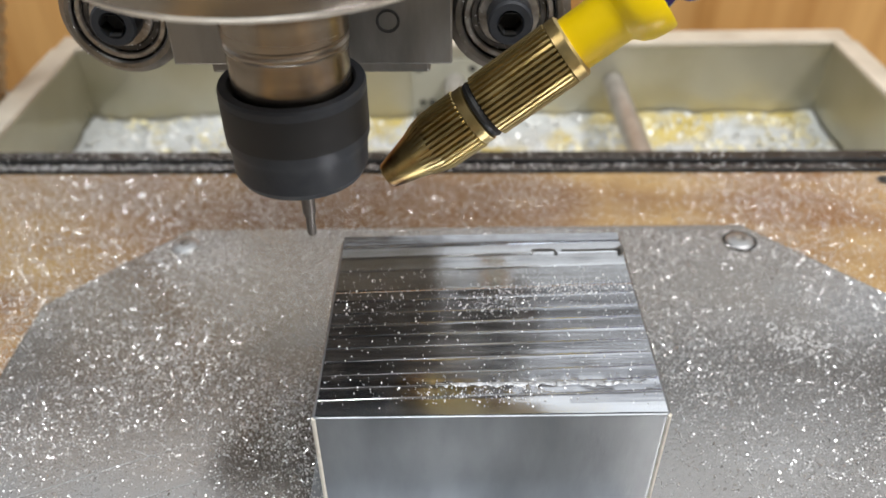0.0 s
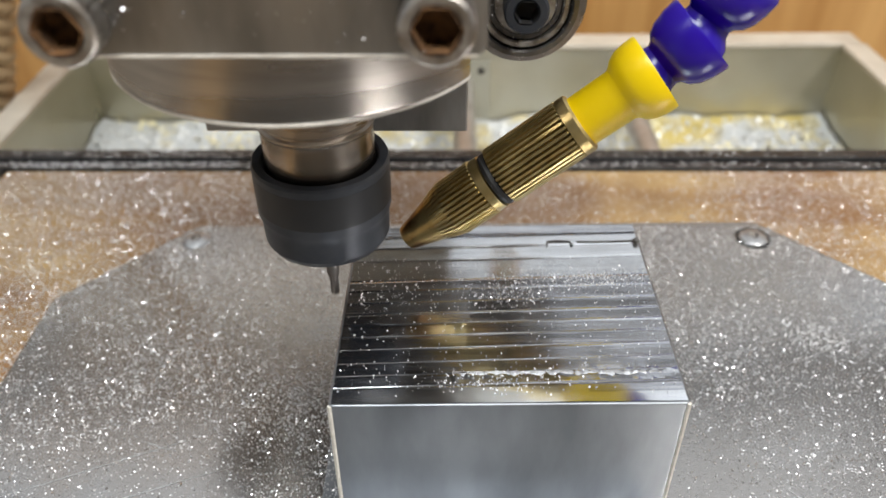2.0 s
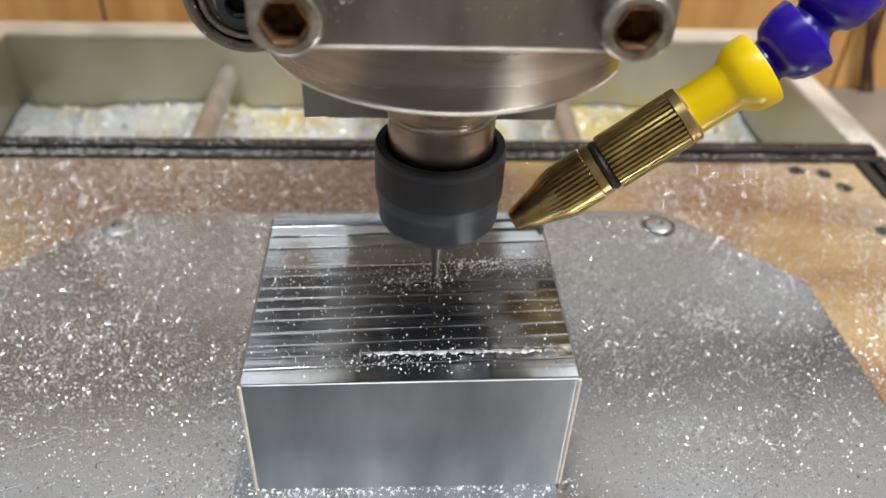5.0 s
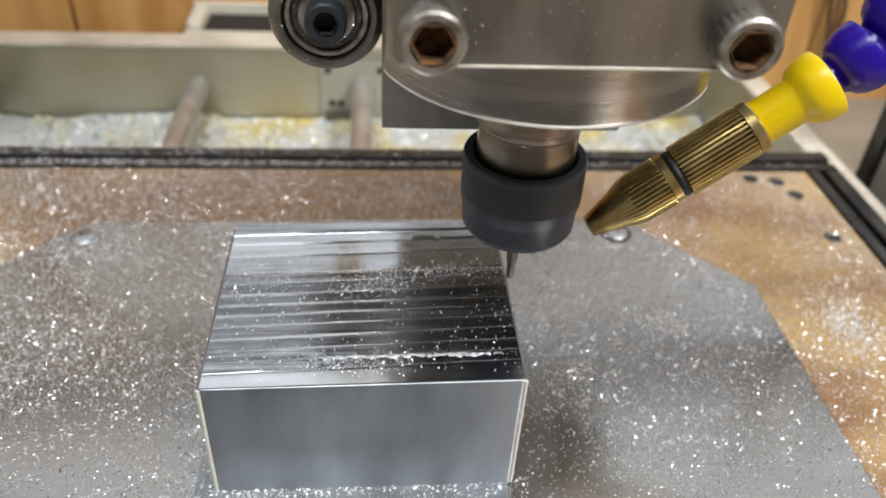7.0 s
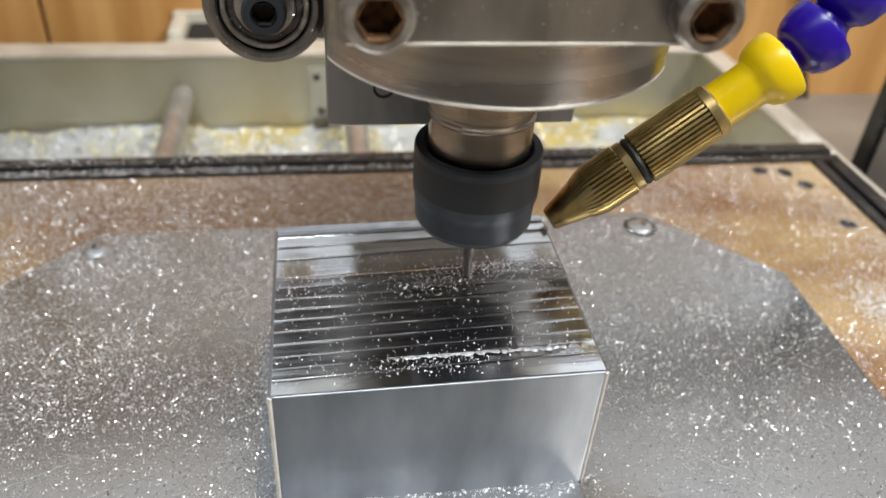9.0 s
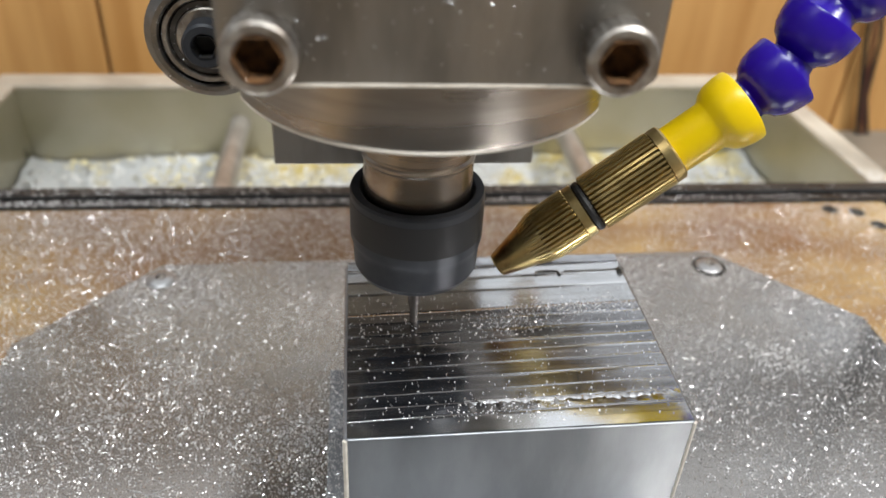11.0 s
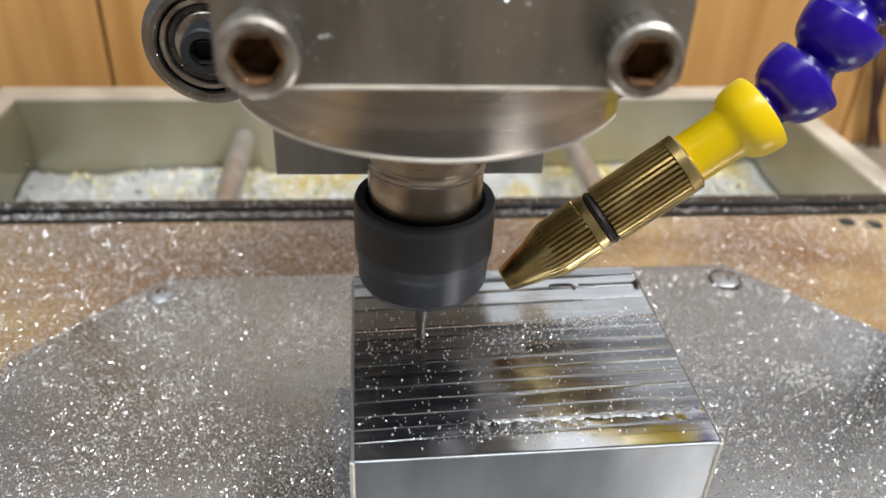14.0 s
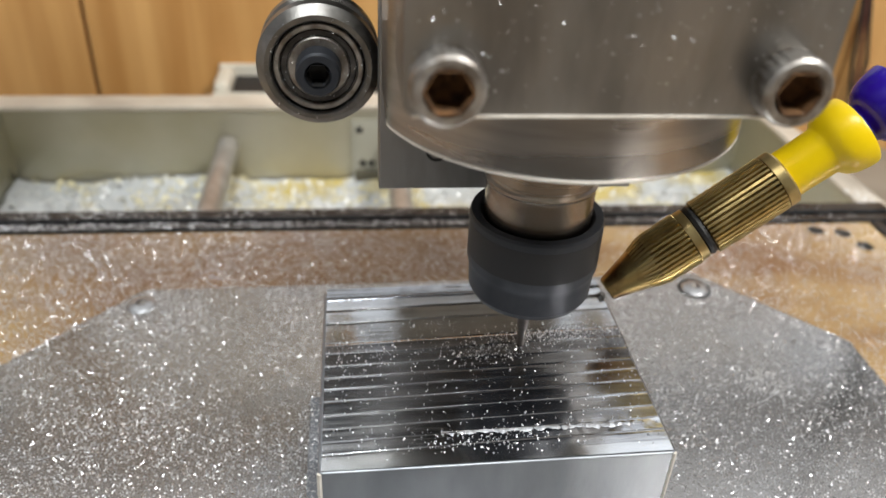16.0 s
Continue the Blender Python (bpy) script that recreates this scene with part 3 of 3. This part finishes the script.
def build_head():
    head = empty("spindle_head")
    tagged(head, "aluminium clamped milling spindle with black collet nut", "milling spindle")
    c = Matrix.Translation((AX, AY, 0))
    def flats(i, r, z):
        q = math.cos(2 * math.pi * i / 128)
        return min(r, (0.0330 if q > 0 else 0.0355) / max(0.01, abs(q)))
    part("body", lathe([(0.013, 0.1112), (0.0372, 0.1112), (0.0379, 0.1117), (0.0382, 0.1126), (0.0382, 0.30), (0, 0.30)], 128, c, flats), BODY, head, "turned steel spindle body", True)
    part("shaft", lathe([(0.0118, 0.066), (0.0124, 0.0700), (0.0124, 0.0925), (0.0127, 0.0931), (0.0127, 0.0937), (0.0122, 0.0942), (0.0122, 0.0947), (0.0128, 0.0953), (0.0128, 0.1015), (0.01255, 0.1018), (0.0128, 0.1021), (0.0129, 0.1125)], 64, c), STEEL_WARM, head, "bronze-tinted steel shaft", True)
    rotor = new("rotor")
    rotor.parent = head
    rotor.matrix_basis = c
    part("collet_nut", lathe([(0.0017, 0.0640), (0.0085, 0.0634), (0.0100, 0.0624), (0.0124, 0.0624), (0.0138, 0.0631), (0.0147, 0.0647), (0.0149, 0.0695), (0.0151, 0.0712), (0.0155, 0.0722),
                              (0.0155, 0.0838), (0.0152, 0.0845), (0.0134, 0.0845), (0.0129, 0.0840), (0.0129, 0.0700), (0.0118, 0.0695)], 96), BLACK_NUT, rotor, "black oxide collet nut", True)
    part("slotted_ring", lathe([(0.0152, 0.0738), (0.01554, 0.0740), (0.01554, 0.0822), (0.0152, 0.0824)], 96), RUBBER, rotor, "matt black slotted band of the nut", True)
    bm = lathe([(0, 0.0445), (0.0009, 0.0443), (0.0011, 0.0448), (0.0011, 0.0495), (0.00158, 0.0508), (0.00158, 0.0680), (0, 0.0680)], 16)
    part("end_mill", bm, STEEL_BLUE, rotor, "small steel end mill", True)
    # clamp, front block round the body
    x0, x1, z0, z1 = -0.0526, 0.0165, 0.1245, 0.25
    r, outline = 0.0016, []
    for cx, cz, a0 in ((x1 - r, z1 - r, 0), (x0 + r, z1 - r, 90), (x0 + r, z0 + r, 180), (x1 - r, z0 + r, 270)):
        for k in range(7):
            a = radians(a0 + 15 * k)
            outline.append((cx + r * math.cos(a), cz + r * math.sin(a)))
    bm = prism(outline, 0, 0.040, 0.0006, Matrix.Translation((0, 0.0055, 0)) @ pose(0, 0, 0, 90))
    clamp = part("clamp", bm, ALU_CLAMP, head, "brushed aluminium clamp block with rounded corners", True)
    # Thin bright box paints the highlight along the clamp's lower edge.
    part("worn_edge", box(x0 + 0.0014, x1 - 0.0014, -0.03475, -0.0342, z0 - 0.00025, z0 + 0.0003, 0.0001), EDGE, clamp, "bright strip painting the lower edge's highlight")
    # Bright ring paints the highlight on the body's bottom rim.
    part("worn_rim", lathe([(0.0371, 0.1113), (0.0373, 0.11105), (0.0378, 0.1112), (0.03825, 0.1118), (0.0381, 0.1121)], 128, c, flats), EDGE, head, "bright ring painting the highlight on the spindle body's rim", True)
    for x in (-0.0461, 0.0089):
        for z in (0.1303, 0.205):
            m = along((x, -0.0345, z), (x, -0.05, z)) @ Matrix.Diagonal((1.1, 1.1, 1, 1))
            bolt = part("bolt", lathe([(0, 0.0006), (0.0033, 0.0006), (0.0033, 0.0046), (0.0036, 0.0049), (0.0047, 0.0049), (0.0052, 0.0045), (0.0054, 0.0038), (0.0054, 0.0)], 72, m, lambda i, r, h: r - (0.00018 if r > 0.0053 and i % 3 == 0 else 0)), BOLT_STEEL, head, "socket head bolt with rusty hex", True)
            part("hex_socket", lathe([(0, 0.0008), (0.0031, 0.0010), (0.0034, 0.0052), (0.0036, 0.0052), (0.0036, 0.0045)], 6, m), RUST, bolt)
    part("back_plate", box(-0.0538, 0.0153, 0.0362, 0.0462, 0.0734, 0.32, 0.0005), ALU_CLAMP, head, "flat aluminium back plate")
    for x in (-0.0387, -0.0002):
        part("threaded_hole", lathe([(0, 0.001), (0.0021, 0.0004), (0.0023, -0.0003), (0.0029, -0.0004), (0.0029, 0.001)], 24, along((x, 0.0362, 0.0846), (x, 1, 0.0846))), DARK, head)
    return enlarge(head, 1.035), rotor


HEAD, ROTOR = build_head()


def build_nozzle():
    """A coolant nozzle on a ball-jointed hose."""
    noz = empty("coolant_nozzle")
    tagged(noz, "knurled brass air nozzle on a yellow and violet jointed hose", "nozzle")
    tip = Vector((0.0010, 0.0008, 0.0644))
    d = (Vector((0.0556, 0.0055, 0.1053)) - tip).normalized()
    m = along(tip, tip + d)

    def knurl(depth):
        return lambda i, r, z: r - (depth if i % 4 == 3 else 0)
    part("tip", lathe([(0.0012, 0.001), (0.0016, 0.0), (0.0026, 0.0), (0.0030, 0.0004), (0.0060, 0.0115), (0.0065, 0.0130)], 64, m), BRASS_SCORCHED, noz, "tapered brass tip with brown heat tint", True)
    part("front_knurl", lathe([(0.0054, 0.0090), (0.0062, 0.0112), (0.0068, 0.0137), (0.0069, 0.0222), (0.0063, 0.0226)], 144, m, knurl(0.0009)), BRASS, noz, "finely ribbed brass sleeve")
    part("collar", lathe([(0.0060, 0.0224), (0.0066, 0.0226), (0.0066, 0.0246), (0.0055, 0.0248)], 64, m), BRASS, noz, smooth=True)
    part("o_ring", lathe([(0.0052, 0.0246), (0.0063, 0.0250), (0.0066, 0.0258), (0.0063, 0.0266), (0.0052, 0.0268)], 64, m), RUBBER, noz, "black rubber ring", True)
    part("rear_knurl", lathe([(0.0060, 0.0266), (0.0070, 0.0270), (0.0070, 0.0452), (0.0065, 0.0456)], 144, m, knurl(0.0012)), BRASS, noz, "ribbed brass sleeve")
    part("flange", lathe([(0.0060, 0.0454), (0.0069, 0.0456), (0.0069, 0.0478), (0.0064, 0.0483), (0.0050, 0.0483)], 64, m), BRASS, noz, smooth=True)
    part("connector", lathe([(0.0052, 0.0470), (0.0058, 0.0484), (0.0059, 0.0582), (0.0063, 0.0588), (0.0074, 0.0598), (0.0083, 0.0616), (0.0087, 0.0638), (0.0088, 0.0660), (0.0086, 0.0666), (0.0074, 0.0666), (0.0070, 0.0654)], 64, m), YELLOW, noz, "yellow plastic ball connector", True, 0.75)
    p = tip + d * 0.0630
    ways = ((0.73, 0.04, 0.68), (0.51, 0.07, 0.86), (0.64, 0.10, 0.76), (0.58, 0.12, 0.80), (0.52, 0.12, 0.85), (0.40, 0.10, 0.92), (0.28, 0.10, 0.96), (0.15, 0.1, 0.98), (0.0, 0.1, 1.0))
    for way in ways:
        way = Vector(way).normalized()
        seg = [(0.0060, -0.003), (0.0071, 0.0), (0.0066, 0.0022), (0.0052, 0.0040), (0.0049, 0.0054), (0.0054, 0.0062), (0.0068, 0.0072), (0.0079, 0.0090), (0.0086, 0.0116), (0.0089, 0.0146), (0.0087, 0.0152), (0.0073, 0.0152), (0.0070, 0.0140)]
        part("hose_joint", lathe(seg, 48, along(p, p + way)), PURPLE, noz, "violet blue hose joint", True, 0.75)
        p = p + way * 0.0126
    return enlarge(noz, 1.088)


NOZZLE = build_nozzle()


def build_carriage():
    car = empty("gantry_carriage")
    tagged(car, "grooved steel guide wheels on a sliding carriage", "carriage")
    for x in (-0.0712, 0.0307):
        m = along((x, 0.0500, 0.1024), (x, -1, 0.1024)) @ Matrix.Scale(1.15, 4)
        w = part("guide_wheel", lathe([(0.0107, -0.0030), (0.0107, 0.0008), (0.0111, 0.0012), (0.0122, 0.0012), (0.0142, -0.0010), (0.0142, -0.0050), (0.0122, -0.0070), (0.0142, -0.0090), (0.0142, -0.0125), (0.0, -0.0135)], 72, m), WHEEL, car, "dull steel grooved wheel", True)
        part("outer_race", lathe([(0.0088, -0.0020), (0.0088, 0.0002), (0.0091, 0.0006), (0.0100, 0.0006), (0.0103, 0.0002), (0.0103, -0.0020)], 64, m), BOLT_STEEL, w, "steel bearing race", True)
        part("seal", lathe([(0.0070, -0.0006), (0.0074, -0.0003), (0.0084, -0.0003), (0.0089, -0.0008), (0.0107, -0.0018)], 64, m), SEAL, w, "dark bearing seal", True)
        part("inner_race", lathe([(0.0050, 0.0006), (0.0068, 0.0006), (0.0071, 0.0002), (0.0071, -0.0010)], 64, m), BOLT_STEEL, w, "steel bearing race", True)
        part("axle_bolt", lathe([(0, 0.0020), (0.0024, 0.0020), (0.0026, 0.0052), (0.0031, 0.0058), (0.0046, 0.0058), (0.0051, 0.0052), (0.0052, -0.001)], 36, m), BLACK_NUT, w, "black socket bolt", True)
        part("hex_socket", lathe([(0, 0.0022), (0.0025, 0.0024), (0.0028, 0.0060)], 6, m), DARK, w)
        part("axle", lathe([(0.005, -0.012), (0.005, -0.04)], 24, m), STEEL, car)
    part("slide_block", box(-0.050, 0.010, 0.0500, 0.0935, 0.086, 0.30, 0.001), ALU_CLAMP, car, "aluminium slide block")
    part("carriage_plate", box(-0.088, 0.046, 0.094, 0.102, 0.113, 0.32, 0.001), ALU_CLAMP, car)
    return car


CARRIAGE = build_carriage()


# ---- chips ----
def chips(name, label, count, place, size, mat, seed, parent=None):
    """Loose curled flakes: each one a bent strip of two quads."""
    rng = random.Random(seed)
    verts, faces = [], []
    for _ in range(count):
        x, y, z = place(rng)
        s = size * rng.choice((0.5, 0.7, 0.8, 1.0, 1.0, 1.2)) * rng.uniform(0.7, 1.2)
        w = s * rng.uniform(0.35, 0.75)
        m = pose(x, y, z + s * 0.15, rng.uniform(-50, 50), rng.uniform(-50, 50), rng.uniform(0, 360))
        bend = s * rng.uniform(0.1, 0.5)
        k = len(verts)
        for u, h in ((-0.5, 0), (0, bend), (0.5, 0)):
            for v in (-0.5, 0.5):
                verts.append(tuple(m @ Vector((u * s, v * w * (1.2 - abs(u)), h))))
        faces += [(k, k + 1, k + 3, k + 2), (k + 2, k + 3, k + 5, k + 4)]
    me = bpy.data.meshes.new(name)
    me.from_pydata(verts, [], faces)
    me.materials.append(mat)
    ob = new(name, me)
    ob.parent = parent
    return tagged(ob, label, "" if parent else "metal chips", kind="stuff")


def on_plate(rng):
    while True:
        x, y = rng.uniform(-0.15, 0.146), rng.uniform(-0.09, 0.097)
        if abs(x + 0.002) + y > 0.2005 or y > 0.0945:
            continue
        if -0.0412 < x < 0.0415 and -0.0325 < y < 0.0345:
            continue
        if rng.random() < (0.42 + 0.55 * (noise.noise((x * 30, y * 30, 0.3)) + 0.2)) * (0.62 if x > 0.03 else 1.0) * min(1.0, max(0.32, 0.55 + y * 6)):
            return x, y, 0.0011 if -0.0466 < x < 0.0392 and -0.043 < y < 0.033 else 0.0


def on_board(rng):
    while True:
        x, y = rng.uniform(-0.208, 0.208), rng.uniform(-0.08, 0.142)
        if y < 0.0978 and abs(x + 0.002) < 0.150 and abs(x + 0.002) + y < 0.2035:
            continue
        if rng.random() < 0.28 + 0.7 * (noise.noise((x * 22, y * 22, 5.3)) + 0.25) + (1.1 * min(1, max(0, 0.03 - x) / 0.15)) + (0.2 if x > 0.15 else 0):
            return x, y, -0.0045


def on_block(rng):
    while True:
        pick = rng.random()
        if pick < 0.30:
            x, y = rng.gauss(0.024, 0.010), rng.gauss(0.0095, 0.0022)
        elif pick < 0.46:
            x, y = rng.gauss(0.002, 0.007), rng.gauss(0.0045, 0.003)
        elif pick < 0.53:
            x, y = rng.gauss(-0.032, 0.006), rng.gauss(0.005, 0.004)
        elif pick < 0.66:
            x, y = rng.gauss(-0.004, 0.010), rng.gauss(-0.0265, 0.0025)
        else:
            x, y = rng.uniform(-0.040, 0.040), rng.uniform(-0.031, 0.020)
        if abs(x) < 0.040 and -0.031 < y < 0.033:
            return x, y, 0.0412 + (x + 0.0410) / 0.0812 * 0.0014


chips("plate_chips", "bright aluminium chips scattered over the plate", 20000, on_plate, 0.00046, CHIP, 1)
chips("shiny_chips", "glinting aluminium chips scattered over the plate", 72000, on_plate, 0.00046, CHIP_BRIGHT, 11)
chips("board_chips", "bright aluminium chips scattered over the plywood", 18000, on_board, 0.00055, CHIP, 2)
chips("shiny_board_chips", "glinting aluminium chips scattered over the plywood", 70000, on_board, 0.00055, CHIP_BRIGHT, 12)
chips("block_chips", "fine aluminium chips on the milled face", 700, on_block, 0.00046, CHIP_BRIGHT, 3)
chips("dull_block_chips", "fine pale chips on the milled face", 1000, on_block, 0.00042, CHIP, 13)
chips("chip_clump", "pale clump of swept chips on the plywood", 900, lambda r: (r.gauss(0.176, 0.0055), r.gauss(0.034, 0.0085), -0.0045 + abs(r.gauss(0, 0.0005))), 0.0008, CHIP, 41)
chips("chip_clump", "pale clump of fine chips on the plate", 420, lambda r: (r.gauss(0.1040, 0.0045), r.gauss(0.0335, 0.0050), abs(r.gauss(0, 0.0003))), 0.0005, CHIP, 42)
chips("rail_chips", "aluminium chips clinging to the black rail", 3000, lambda r: (r.triangular(-0.225, 0.225, -0.2), r.choice((r.uniform(0.1437, 0.1488), r.uniform(0.1437, 0.1488), r.uniform(0.1528, 0.160))), -0.0034), 0.0007, CHIP, 6)
chips("rim_chips", "fine aluminium chips piled along the tray rim", 1500, lambda r: (r.uniform(0.232, 0.2455), r.uniform(-0.02, 0.2), -0.0183), 0.0011, CHIP, 7)
chips("foot_chips", "white dust and chips along the foot of the block", 420, lambda r: (r.uniform(-0.040, 0.040), -0.0330, 0.0012 + abs(r.gauss(0, 0.0009))), 0.00045, CHIP, 31)
chips("base_chips", "aluminium chips gathered round the foot of the block", 450, lambda r: (r.uniform(-0.046, 0.045), -0.0318 - abs(r.gauss(0.0005, 0.0025)), 0.0011), 0.0008, CHIP, 8)


def on_clamp(rng):
    return rng.uniform(-0.053, 0.016), -0.0360, rng.choice((rng.uniform(0.131, 0.186), rng.gauss(0.155, 0.01)))


def on_wheels(rng):
    a, r = rng.uniform(0, 6.3), rng.uniform(0.0066, 0.0150)
    return rng.choice((-0.0712, 0.0307)) + r * math.cos(a), 0.0484, 0.1024 + r * math.sin(a)


chips("stuck_chips", "tiny chips stuck to the clamp face", 420, on_clamp, 0.00040, CHIP_BRIGHT, 21, HEAD)
chips("stuck_chips", "tiny chips stuck to the wheels", 260, on_wheels, 0.00045, CHIP_BRIGHT, 22, CARRIAGE)


def in_tray(rng):
    x, y = rng.uniform(-0.236, 0.226), rng.uniform(0.17, 0.312)
    return x, y, -0.0705 + 0.007 * max(0, noise.noise((x * 28, y * 28, 2.2)) + 0.25) + rng.uniform(-0.001, 0.001)


chips("tray_chips", "heap of pale aluminium chips in the tray", 6000, in_tray, 0.0032, CHIP_PALE, 4)
chips("oily_chips", "yellowish oily chips in the tray", 2200, lambda r: next(p for p in iter(lambda: in_tray(r), None) if noise.noise((p[0] * 18, p[1] * 22, 7.7)) > 0.05), 0.0040, CHIP_DIRTY, 5)


# ---- what moves ----
def glide(t, *knots):
    """A value at t, straight from knot to knot of (seconds, value)."""
    return float(np.interp(t, [a for a, b in knots], [b for a, b in knots]))


def head_place(t):
    x = glide(t, (0, -0.0246), (2.11, -0.0247), (6.95, 0.0601), (7.37, 0.0603), (8.2, 0.0450), (12.25, -0.0255), (12.78, -0.0258), (16.0, 0.0305))
    y = glide(t, (0, 0.0009), (4.7, 0.0010), (7.4, 0.0022), (10.5, 0.0020), (16.0, 0.0018))
    z = glide(t, (0, 0.0178), (0.5, 0.0131), (1.0, 0.0089), (1.5, -0.0003), (1.75, -0.0050), (2.25, -0.0047), (4.5, -0.0039), (7.0, -0.0035),
              (8.2, -0.0038), (10.5, -0.0048), (12.5, -0.0056), (14.0, -0.0053), (16.0, -0.0045))
    return x, y, z


def nozzle_place(t):
    x = glide(t, (0, -0.0255), (1.0, -0.0257), (2.11, -0.0257), (3.0, -0.0098), (4.5, 0.0176), (6.95, 0.0619), (7.37, 0.0622), (8.2, 0.0476),
              (10.5, 0.0070), (12.25, -0.0248), (12.78, -0.0255), (14.5, 0.0056), (16.0, 0.0327))
    y = glide(t, (0, 0.0087), (2.5, 0.0087), (4.5, 0.0090), (7.4, 0.0108), (10.5, 0.0102), (12.0, 0.0098), (14.5, 0.0095), (16.0, 0.0098))
    z = glide(t, (0, 0.0082), (0.5, 0.0042), (1.0, -0.0001), (1.5, -0.0089), (1.75, -0.0142), (2.25, -0.0139), (4.5, -0.0132), (7.0, -0.0131),
              (8.2, -0.0131), (10.5, -0.0139), (12.5, -0.0146), (14.0, -0.0142), (16.0, -0.0137))
    return x, y, z


def motions():
    times = sorted(set([k * 0.25 for k in range(65)] + [2.11, 2.2, 6.95, 7.37, 12.25, 12.78]))
    walk(HEAD, [(t, pose(*head_place(t))) for t in times])
    walk(NOZZLE, [(t, pose(*nozzle_place(t))) for t in times])
    walk(CARRIAGE, [(t, pose(head_place(t)[0], 0, 0)) for t in times])
    spot = Matrix.Translation((AX * 1.035, AY * 1.035, 0))
    walk(ROTOR, [(k / 30, spot @ pose(0, 0, 0, 0, 0, -70 * k)) for k in range(481)])


motions()
